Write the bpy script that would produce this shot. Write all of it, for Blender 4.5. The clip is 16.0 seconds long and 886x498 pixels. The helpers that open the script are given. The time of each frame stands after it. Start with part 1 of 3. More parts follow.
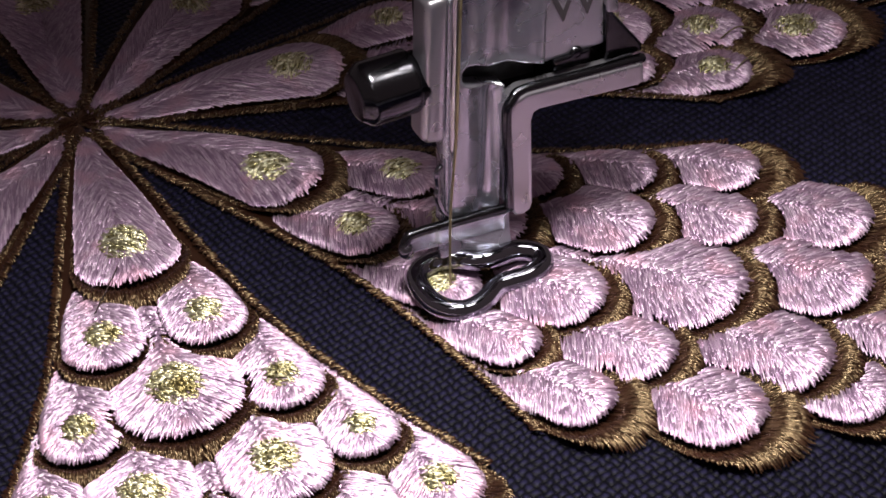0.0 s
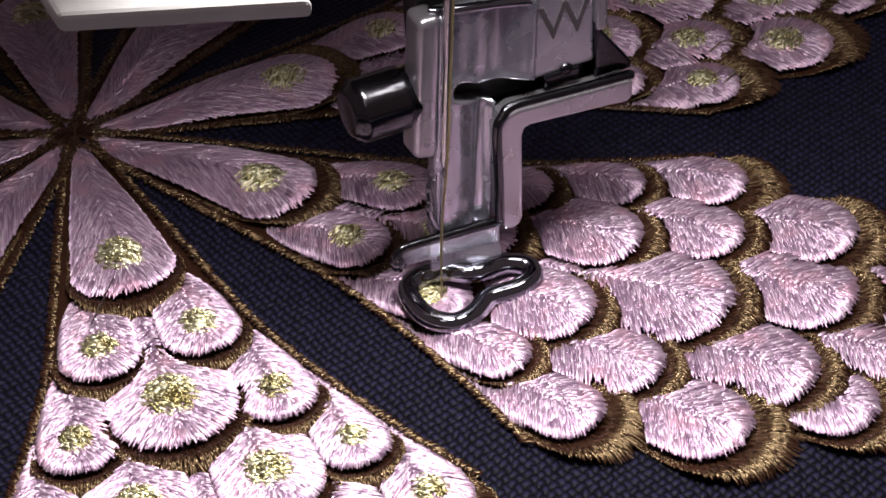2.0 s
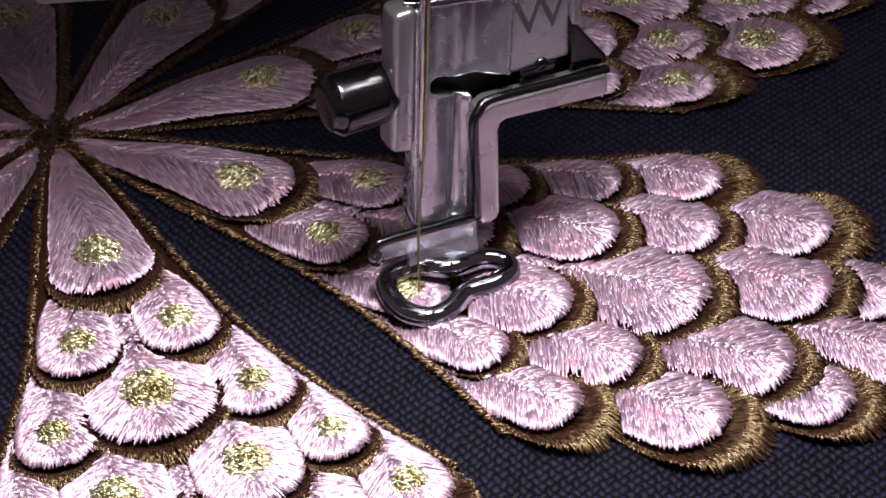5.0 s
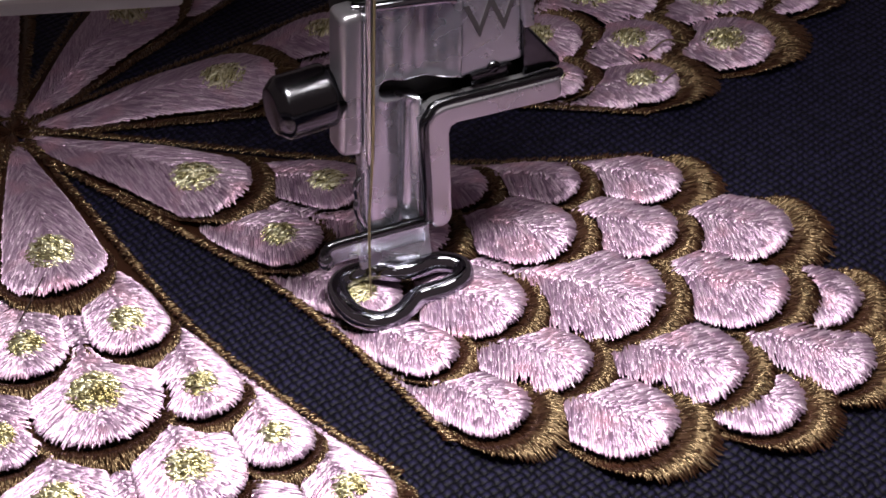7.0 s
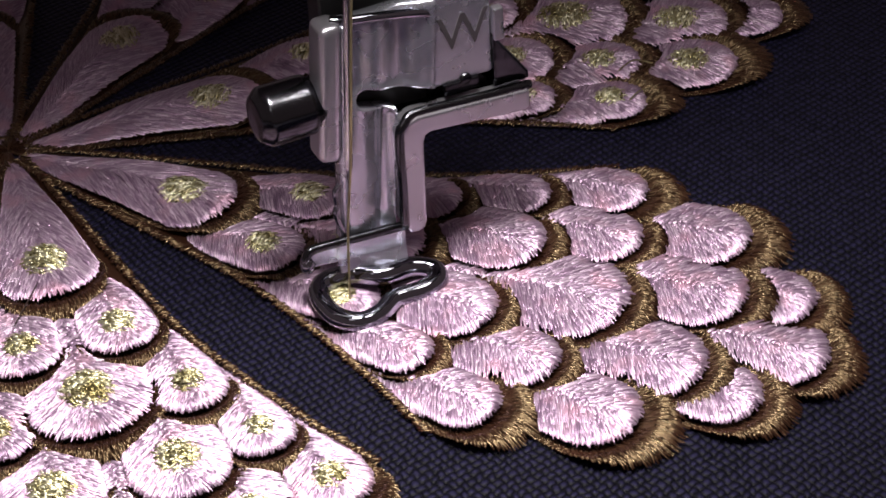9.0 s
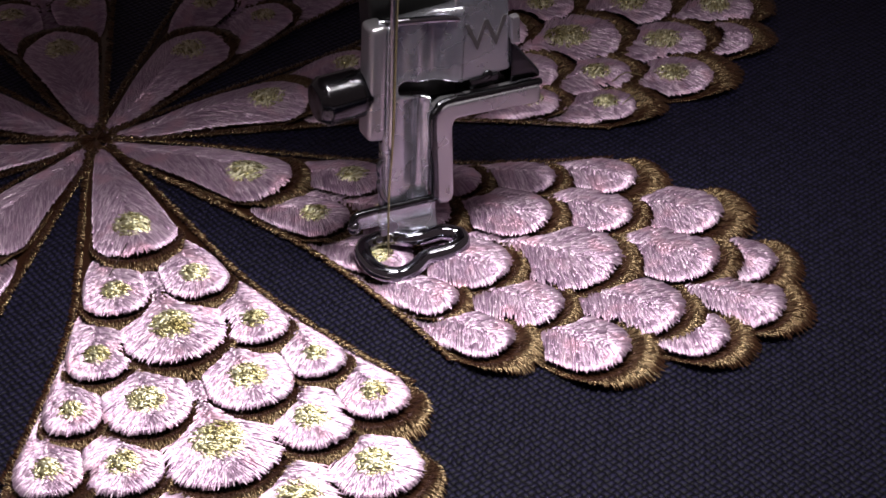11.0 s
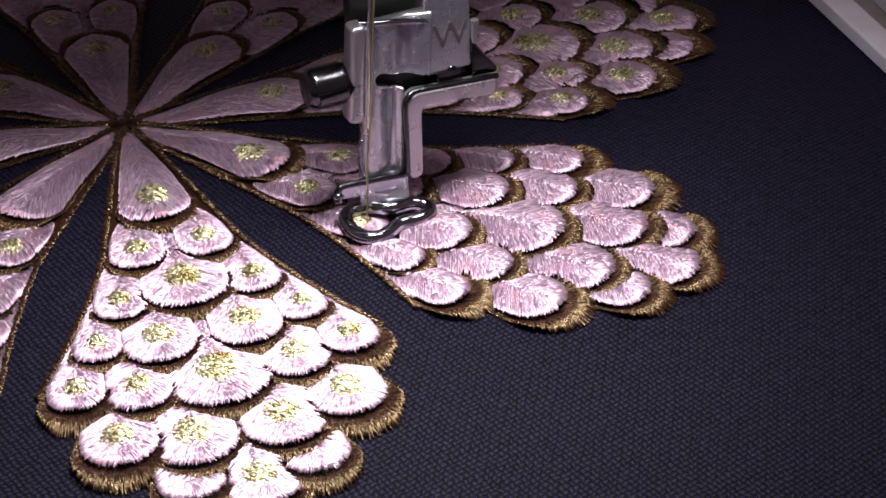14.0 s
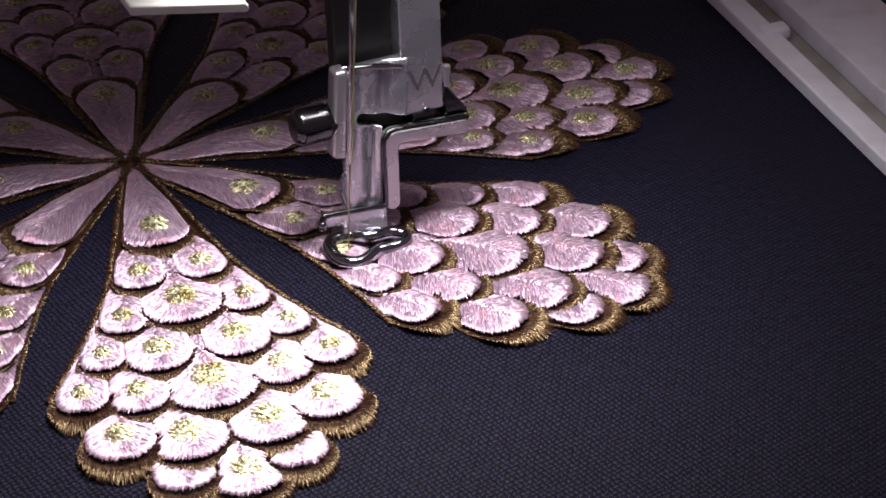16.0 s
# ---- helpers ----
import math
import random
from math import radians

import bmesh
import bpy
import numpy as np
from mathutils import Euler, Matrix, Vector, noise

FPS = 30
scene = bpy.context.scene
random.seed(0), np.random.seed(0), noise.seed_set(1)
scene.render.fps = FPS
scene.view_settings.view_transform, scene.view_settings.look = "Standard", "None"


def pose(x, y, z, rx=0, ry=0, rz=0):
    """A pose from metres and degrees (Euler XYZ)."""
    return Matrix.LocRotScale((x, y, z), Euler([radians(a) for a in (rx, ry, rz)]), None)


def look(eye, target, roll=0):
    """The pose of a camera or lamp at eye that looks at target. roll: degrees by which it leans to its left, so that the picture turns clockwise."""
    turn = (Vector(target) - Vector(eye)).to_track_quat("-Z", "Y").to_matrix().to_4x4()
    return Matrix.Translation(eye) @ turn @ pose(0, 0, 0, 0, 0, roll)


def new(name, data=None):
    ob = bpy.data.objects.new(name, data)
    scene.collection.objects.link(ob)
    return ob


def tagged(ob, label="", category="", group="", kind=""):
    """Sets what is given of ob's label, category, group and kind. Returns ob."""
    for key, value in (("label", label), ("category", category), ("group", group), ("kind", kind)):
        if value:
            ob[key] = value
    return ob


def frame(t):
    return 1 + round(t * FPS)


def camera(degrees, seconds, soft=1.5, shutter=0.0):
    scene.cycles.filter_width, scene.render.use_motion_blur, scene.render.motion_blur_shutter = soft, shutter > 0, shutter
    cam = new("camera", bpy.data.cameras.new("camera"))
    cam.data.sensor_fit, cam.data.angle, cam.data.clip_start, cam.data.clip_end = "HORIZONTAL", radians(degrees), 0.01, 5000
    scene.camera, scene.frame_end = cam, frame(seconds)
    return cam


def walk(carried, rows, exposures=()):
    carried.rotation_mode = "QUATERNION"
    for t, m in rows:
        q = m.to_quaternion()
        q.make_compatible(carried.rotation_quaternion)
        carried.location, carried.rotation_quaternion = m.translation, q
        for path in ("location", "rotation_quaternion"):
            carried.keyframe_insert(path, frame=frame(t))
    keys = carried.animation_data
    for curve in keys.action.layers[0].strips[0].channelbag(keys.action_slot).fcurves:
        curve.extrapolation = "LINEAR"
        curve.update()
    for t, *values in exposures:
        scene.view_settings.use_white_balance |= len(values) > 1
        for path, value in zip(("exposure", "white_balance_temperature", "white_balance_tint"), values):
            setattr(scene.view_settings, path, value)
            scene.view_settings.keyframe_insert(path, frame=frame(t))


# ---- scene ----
cam = camera(23.562, 16.0, soft=1.7)
PATH = [
    (0.0, look((0.02687, -0.13002, 0.09069), (0.02657, -0.01346, -0.00371), -3.745)),
    (0.5, look((0.02531, -0.13098, 0.09052), (0.02623, -0.01386, -0.00320), -3.319)),
    (1.0, look((0.02447, -0.13101, 0.09019), (0.02583, -0.01389, -0.00351), -2.981)),
    (1.5, look((0.02575, -0.13051, 0.09258), (0.02653, -0.01433, -0.00229), -3.317)),
    (2.0, look((0.02702, -0.13065, 0.09318), (0.02723, -0.01456, -0.00181), -3.436)),
    (2.5, look((0.02569, -0.13121, 0.09192), (0.02729, -0.01436, -0.00213), -2.862)),
    (3.0, look((0.02658, -0.12878, 0.09308), (0.02743, -0.01292, -0.00219), -3.332)),
    (3.5, look((0.02862, -0.13135, 0.09304), (0.02917, -0.01485, -0.00144), -3.588)),
    (4.0, look((0.02750, -0.13010, 0.09314), (0.02859, -0.01391, -0.00172), -3.715)),
    (4.2, look((0.02696, -0.13060, 0.09213), (0.02871, -0.01373, -0.00188), -3.219)),
    (6.5, look((0.02979, -0.13367, 0.09164), (0.03088, -0.01611, -0.00152), -3.498)),
    (7.0, look((0.03213, -0.13093, 0.09209), (0.03191, -0.01441, -0.00238), -3.475)),
    (7.5, look((0.03250, -0.13339, 0.09212), (0.03260, -0.01614, -0.00143), -3.733)),
    (8.0, look((0.03390, -0.13257, 0.09274), (0.03327, -0.01565, -0.00123), -4.082)),
    (8.2, look((0.03390, -0.13330, 0.09248), (0.03341, -0.01596, -0.00096), -3.986)),
    (10.3, look((0.03126, -0.15495, 0.09995), (0.03316, -0.03396, 0.01131), -2.902)),
    (10.5, look((0.03110, -0.15829, 0.10172), (0.03278, -0.03705, 0.01340), -2.663)),
    (11.0, look((0.02943, -0.16873, 0.10405), (0.03119, -0.04609, 0.01770), -2.363)),
    (11.5, look((0.03008, -0.17994, 0.10684), (0.03018, -0.05659, 0.02149), -2.629)),
    (12.0, look((0.03118, -0.18886, 0.10914), (0.03060, -0.06539, 0.02398), -2.707)),
    (12.5, look((0.03233, -0.19449, 0.11195), (0.03114, -0.07073, 0.02720), -2.887)),
    (13.0, look((0.03812, -0.19338, 0.11425), (0.03430, -0.07038, 0.02848), -3.443)),
    (13.5, look((0.03657, -0.19378, 0.11549), (0.03457, -0.07035, 0.03027), -2.601)),
    (14.0, look((0.03632, -0.19925, 0.11701), (0.03492, -0.07513, 0.03280), -2.418)),
    (14.5, look((0.03767, -0.20375, 0.11933), (0.03606, -0.07915, 0.03583), -2.506)),
    (15.0, look((0.03714, -0.20681, 0.12125), (0.03595, -0.08205, 0.03798), -2.035)),
    (15.5, look((0.03885, -0.21331, 0.12378), (0.03719, -0.08755, 0.04203), -2.059)),
    (16.0, look((0.04041, -0.21936, 0.12477), (0.03834, -0.09260, 0.04460), -2.242)),
]
EXPOSURES = [(0.0, 0.0), (4.2, 0.1), (8.2, 0.1), (10.5, 0.0), (12.4, -0.15), (13.3, 0.2), (16.0, 0.4)]
walk(cam, PATH, EXPOSURES)

import collections


# ---------------------------------------------------------------- light
world = bpy.data.worlds.new("room")
scene.world = world
world.use_nodes = True
world.node_tree.nodes["Background"].inputs["Color"].default_value = (0.92, 0.69, 0.72, 1)
world.node_tree.nodes["Background"].inputs["Strength"].default_value = 0.115

MM = 0.001
CLOTH_Z = -0.65 * MM          # top of the cloth; the padded scale tips lie near z = 0
NEEDLE = Vector((26.9 * MM, -22.7 * MM, 0.45 * MM))
FOOT_YAW = 24.0
HOOP_YAW = 17.9

# two small lamps under the machine's head: the stronger towards the sewn front petal, the weak one added fill
def machine_or_fill_lamp(at, to, energy, spread):
    data = bpy.data.lights.new("machine_or_fill_lamp", "SPOT")
    data.energy, data.color = energy, (1.0, 0.945, 0.91)
    data.spot_size, data.spot_blend, data.shadow_soft_size = radians(spread), 1.0, 12.0 * MM
    new("machine_or_fill_lamp", data).matrix_world = look([v * MM for v in at], [v * MM for v in to])


machine_or_fill_lamp((30, -33, 91), (5, -44, 0), 0.60, 126)
# no such lamp known: added to fill the foot's shade on the right
machine_or_fill_lamp((60, -26, 91), (46, -28, 0), 0.08, 100)


# ---------------------------------------------------------------- materials
def material(name):
    m = bpy.data.materials.new(name)
    m.use_nodes = True
    return m, m.node_tree.nodes, m.node_tree.links, m.node_tree.nodes["Principled BSDF"]


def ramp(nodes, stops):
    r = nodes.new("ShaderNodeValToRGB")
    while len(r.color_ramp.elements) < len(stops):
        r.color_ramp.elements.new(0.5)
    for e, (p, c) in zip(r.color_ramp.elements, stops):
        e.position, e.color = p, (*c, 1)
    return r


def noise_node(nodes, links, coord, scale, detail=3.0):
    n = nodes.new("ShaderNodeTexNoise")
    n.inputs["Scale"].default_value = scale
    n.inputs["Detail"].default_value = detail
    links.new(coord, n.inputs["Vector"])
    return n


def thread_material(name, stops, rough, metal, patch_colour, patch_scale=260, gloss=None, ior=1.5):
    """Shiny embroidery yarn: a tint for each stitch, soft patches over many stitches, twist relief along the strand."""
    m, nodes, links, b = material(name)
    tc = nodes.new("ShaderNodeTexCoord")
    geo = nodes.new("ShaderNodeNewGeometry")
    r = ramp(nodes, stops)
    links.new(geo.outputs["Random Per Island"], r.inputs["Fac"])
    patch = noise_node(nodes, links, tc.outputs["Object"], patch_scale, 2)
    pr = ramp(nodes, [(0.52, (0, 0, 0)), (0.70, (1, 1, 1))])
    links.new(patch.outputs["Fac"], pr.inputs["Fac"])
    mix = nodes.new("ShaderNodeMixRGB")
    links.new(pr.outputs["Color"], mix.inputs["Fac"])
    links.new(r.outputs["Color"], mix.inputs["Color1"])
    mix.inputs["Color2"].default_value = (*patch_colour, 1)
    links.new(mix.outputs["Color"], b.inputs["Base Color"])
    b.inputs["Metallic"].default_value = metal
    if gloss:
        b.inputs["Specular Tint"].default_value = (*gloss, 1)
        b.inputs["IOR"].default_value = ior
    rr = nodes.new("ShaderNodeMapRange")
    rr.inputs["To Min"].default_value, rr.inputs["To Max"].default_value = rough - 0.08, rough + 0.12
    links.new(geo.outputs["Random Per Island"], rr.inputs["Value"])
    links.new(rr.outputs["Result"], b.inputs["Roughness"])
    twist = noise_node(nodes, links, tc.outputs["Object"], 9000, 2)
    bump = nodes.new("ShaderNodeBump")
    bump.inputs["Strength"].default_value = 0.35
    bump.inputs["Distance"].default_value = 0.00006
    links.new(twist.outputs["Fac"], bump.inputs["Height"])
    links.new(bump.outputs["Normal"], b.inputs["Normal"])
    return m


LILAC = thread_material("lilac_rayon_thread", [(0.0, (0.30, 0.193, 0.30)), (0.5, (0.44, 0.305, 0.432)), (1.0, (0.65, 0.52, 0.63))],
                        0.38, 0.72, (0.55, 0.34, 0.45), 420)
LILAC.node_tree.nodes["Principled BSDF"].inputs["Coat Weight"].default_value = 0.35
LILAC.node_tree.nodes["Principled BSDF"].inputs["Coat Roughness"].default_value = 0.28
BROWN = thread_material("brown_rayon_thread", [(0.0, (0.009, 0.003, 0.002)), (0.5, (0.019, 0.0065, 0.0042)), (1.0, (0.036, 0.015, 0.009))],
                        0.27, 0.0, (0.032, 0.011, 0.007), 260, (1.0, 0.74, 0.42), 1.82)
GOLD = thread_material("gold_green_thread", [(0.0, (0.28, 0.25, 0.11)), (0.5, (0.54, 0.50, 0.29)), (1.0, (0.92, 0.90, 0.72))],
                       0.32, 0.90, (0.22, 0.18, 0.075))
DARK_YARN = thread_material("dark_jump_thread", [(0.0, (0.03, 0.02, 0.02)), (1.0, (0.06, 0.04, 0.03))], 0.4, 0.2, (0.04, 0.03, 0.02))


def cloth_material():
    """Plain-woven navy cotton with slubs, seen thread by thread."""
    m, nodes, links, b = material("navy_woven_cotton")
    tc = nodes.new("ShaderNodeTexCoord")
    mp = nodes.new("ShaderNodeMapping")
    mp.inputs["Rotation"].default_value = (0, 0, radians(-HOOP_YAW))
    links.new(tc.outputs["Object"], mp.inputs["Vector"])
    wob = noise_node(nodes, links, mp.outputs["Vector"], 420, 3)
    wsub = nodes.new("ShaderNodeVectorMath")
    wsub.operation = "SUBTRACT"
    links.new(wob.outputs["Color"], wsub.inputs[0])
    wsub.inputs[1].default_value = (0.5, 0.5, 0.5)
    wsc = nodes.new("ShaderNodeVectorMath")
    wsc.operation = "SCALE"
    links.new(wsub.outputs[0], wsc.inputs[0])
    wsc.inputs["Scale"].default_value = 0.0008
    add = nodes.new("ShaderNodeVectorMath")
    links.new(mp.outputs["Vector"], add.inputs[0])
    links.new(wsc.outputs[0], add.inputs[1])
    sep = nodes.new("ShaderNodeSeparateXYZ")
    links.new(add.outputs[0], sep.inputs[0])

    def math_node(op, a, c=None):
        n = nodes.new("ShaderNodeMath")
        n.operation = op
        for k, v in enumerate((a, c)):
            if v is None:
                continue
            if isinstance(v, (int, float)):
                n.inputs[k].default_value = v
            else:
                links.new(v, n.inputs[k])
        return n.outputs[0]

    k = math.pi / 0.00058
    ax, ay = math_node("MULTIPLY", sep.outputs["X"], k), math_node("MULTIPLY", sep.outputs["Y"], k)
    sx, sy = math_node("SINE", ax), math_node("SINE", ay)

    def yarn(s, other, sign):
        across = math_node("POWER", math_node("ABSOLUTE", s), 0.7)
        over = math_node("MULTIPLY", math_node("SIGN", s), other)
        return math_node("MULTIPLY", across, math_node("ADD", math_node("MULTIPLY", over, 0.50 * sign), 0.50))

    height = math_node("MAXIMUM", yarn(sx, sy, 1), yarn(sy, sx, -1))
    fine = noise_node(nodes, links, mp.outputs["Vector"], 7000, 3)
    total = math_node("ADD", height, math_node("MULTIPLY", fine.outputs["Fac"], 0.25))
    slub = noise_node(nodes, links, mp.outputs["Vector"], 900, 4)
    # shade between the yarns is put into the colour by height; slubs vary it
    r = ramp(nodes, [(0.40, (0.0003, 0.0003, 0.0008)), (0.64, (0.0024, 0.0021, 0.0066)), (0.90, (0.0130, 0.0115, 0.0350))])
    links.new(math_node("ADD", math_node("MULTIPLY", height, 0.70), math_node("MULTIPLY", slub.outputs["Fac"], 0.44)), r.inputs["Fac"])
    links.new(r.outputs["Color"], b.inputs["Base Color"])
    b.inputs["Roughness"].default_value = 0.55
    b.inputs["Specular IOR Level"].default_value = 0.10
    b.inputs["Sheen Weight"].default_value = 0.06
    b.inputs["Sheen Tint"].default_value = (0.35, 0.35, 0.8, 1)
    bump = nodes.new("ShaderNodeBump")
    bump.inputs["Strength"].default_value = 0.9
    bump.inputs["Distance"].default_value = 0.00015
    links.new(total, bump.inputs["Height"])
    links.new(bump.outputs["Normal"], b.inputs["Normal"])
    return m


def metal_material(name, colour, rough, smear, metal=1.0):
    m, nodes, links, b = material(name)
    tc = nodes.new("ShaderNodeTexCoord")
    b.inputs["Base Color"].default_value = (*colour, 1)
    b.inputs["Metallic"].default_value = metal
    big = noise_node(nodes, links, tc.outputs["Object"], 350, 4)
    rr = nodes.new("ShaderNodeMapRange")
    rr.inputs["To Min"].default_value, rr.inputs["To Max"].default_value = max(rough - smear, 0.02), rough + smear
    links.new(big.outputs["Fac"], rr.inputs["Value"])
    links.new(rr.outputs["Result"], b.inputs["Roughness"])
    small = noise_node(nodes, links, tc.outputs["Object"], 1500, 3)
    bump = nodes.new("ShaderNodeBump")
    bump.inputs["Strength"].default_value = 0.06
    bump.inputs["Distance"].default_value = 0.0002
    links.new(small.outputs["Fac"], bump.inputs["Height"])
    links.new(bump.outputs["Normal"], b.inputs["Normal"])
    return m


def plastic_material(name, colour, dirt, rough):
    m, nodes, links, b = material(name)
    tc = nodes.new("ShaderNodeTexCoord")
    n = noise_node(nodes, links, tc.outputs["Object"], 180, 5)
    r = ramp(nodes, [(0.30, dirt), (0.55, colour)])
    links.new(n.outputs["Fac"], r.inputs["Fac"])
    links.new(r.outputs["Color"], b.inputs["Base Color"])
    b.inputs["Roughness"].default_value = rough
    fine = noise_node(nodes, links, tc.outputs["Object"], 2500, 3)
    bump = nodes.new("ShaderNodeBump")
    bump.inputs["Strength"].default_value = 0.115
    bump.inputs["Distance"].default_value = 0.0002
    links.new(fine.outputs["Fac"], bump.inputs["Height"])
    links.new(bump.outputs["Normal"], b.inputs["Normal"])
    return m


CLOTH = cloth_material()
CHROME = metal_material("polished_chrome", (0.26, 0.26, 0.30), 0.07, 0.04)
SATIN = metal_material("satin_steel", (0.52, 0.53, 0.60), 0.27, 0.12, 0.85)
BRIGHT_STEEL = metal_material("bright_satin_steel", (0.52, 0.51, 0.56), 0.30, 0.12, 0.88)
# chrome with the dark reflections from above put into its base colour
DARKENED_CHROME = metal_material("darkened_chrome", (0.08, 0.08, 0.09), 0.17, 0.06)
NEEDLE_STEEL = metal_material("needle_steel", (0.60, 0.60, 0.62), 0.16, 0.05)
BLACK_PLASTIC = plastic_material("black_plastic", (0.015, 0.015, 0.016), (0.03, 0.03, 0.03), 0.4)
WHITE_PLASTIC = plastic_material("white_plastic", (0.86, 0.85, 0.86), (0.80, 0.78, 0.79), 0.35)
# hoop plastic is white; the light's blue tone is put into its colour
HOOP_PLASTIC = plastic_material("pale_grey_plastic", (0.80, 0.79, 0.93), (0.70, 0.68, 0.76), 0.45)
# the channel's shade is put into a darker copy of the hoop plastic
HOOP_SHADED = plastic_material("shaded_channel_plastic", (0.34, 0.33, 0.32), (0.24, 0.23, 0.21), 0.6)
BED_PLASTIC = plastic_material("dark_tabletop", (0.022, 0.021, 0.026), (0.03, 0.028, 0.03), 0.5)
INK = plastic_material("engraved_mark", (0.05, 0.045, 0.05), (0.07, 0.06, 0.07), 0.5)


# ---------------------------------------------------------------- helpers
def mesh_of(name, verts, faces, mat, smooth=True):
    me = bpy.data.meshes.new(name)
    me.from_pydata([tuple(v) for v in verts], [], faces)
    me.materials.append(mat)
    if smooth:
        me.polygons.foreach_set("use_smooth", [True] * len(me.polygons))
    me.update()
    return me


def part(name, bm, mat, parent, label="", smooth=False):
    """One bmesh, in millimetres of its thing, as one mesh object under it."""
    me = bpy.data.meshes.new(name)
    bmesh.ops.scale(bm, vec=(MM, MM, MM), verts=bm.verts)
    bm.to_mesh(me)
    bm.free()
    me.materials.append(mat)
    if smooth:
        me.polygons.foreach_set("use_smooth", [True] * len(me.polygons))
    ob = new(name, me)
    ob.parent = parent
    if label:
        tagged(ob, label)
    return ob


def child(name, me, parent, label=""):
    ob = new(name, me)
    ob.parent = parent
    if label:
        tagged(ob, label)
    return ob


def thing(name, m, label, category, group=""):
    ob = new(name)
    ob.empty_display_size = 0.005
    ob.matrix_world = m
    return tagged(ob, label, category, group)


def box(lo, hi, bevel=0.2, segments=2, bm=None, shear=None):
    bm = bm or bmesh.new()
    made = bmesh.ops.create_cube(bm, size=1.0)["verts"]
    for v in made:
        for k in range(3):
            v.co[k] = lo[k] + (v.co[k] + 0.5) * (hi[k] - lo[k])
        if shear:
            shear(v.co)
    edges = {e for v in made for e in v.link_edges}
    if bevel:
        bmesh.ops.bevel(bm, geom=list(edges), offset=bevel, segments=segments, affect="EDGES", profile=0.6)
    return bm


def lathe(profile, at, axis="z", n=28, bm=None, lean=0.0):
    """A turned body: rows of (distance along the axis, radius)."""
    bm = bm or bmesh.new()
    rings = []
    for d, r in profile:
        ring = []
        for k in range(n):
            a = 2 * math.pi * k / n
            c, s = r * math.cos(a), r * math.sin(a)
            p = {"z": (c + lean * d, s, d), "x": (d, c, s), "y": (s, d, c)}[axis]
            ring.append(bm.verts.new(Vector(at) + Vector(p)))
        rings.append(ring)
    for a, b in zip(rings, rings[1:]):
        for k in range(n):
            bm.faces.new((a[k], a[(k + 1) % n], b[(k + 1) % n], b[k]))
    bm.faces.new(rings[0][::-1])
    bm.faces.new(rings[-1])
    bmesh.ops.recalc_face_normals(bm, faces=bm.faces)
    return bm


def tube(points, radius, closed=False, n=12, flat=1.0, bm=None):
    """A round wire along points; flat squashes it upright."""
    bm = bm or bmesh.new()
    pts = [Vector(p) for p in points]
    rings = []
    for i, p in enumerate(pts):
        a = pts[i - 1] if (i or closed) else p
        b = pts[(i + 1) % len(pts)] if (i < len(pts) - 1 or closed) else p
        t = (b - a).normalized()
        if closed or i == 0:
            side = t.cross(Vector((0, 0, 1)))
            side = side.normalized() if side.length > 0.05 else Vector((1, 0, 0))
        side = (side - t * side.dot(t)).normalized()
        up = side.cross(t)
        r = radius[i] if isinstance(radius, (list, tuple)) else radius
        rings.append([bm.verts.new(p + side * r * math.cos(2 * math.pi * k / n) + up * r * flat * math.sin(2 * math.pi * k / n)) for k in range(n)])
    pairs = list(zip(rings, rings[1:] + ([rings[0]] if closed else [])))
    for a, b in pairs:
        for k in range(n):
            bm.faces.new((a[k], a[(k + 1) % n], b[(k + 1) % n], b[k]))
    if not closed:
        bm.faces.new(rings[0][::-1])
        bm.faces.new(rings[-1])
    bmesh.ops.recalc_face_normals(bm, faces=bm.faces)
    return bm


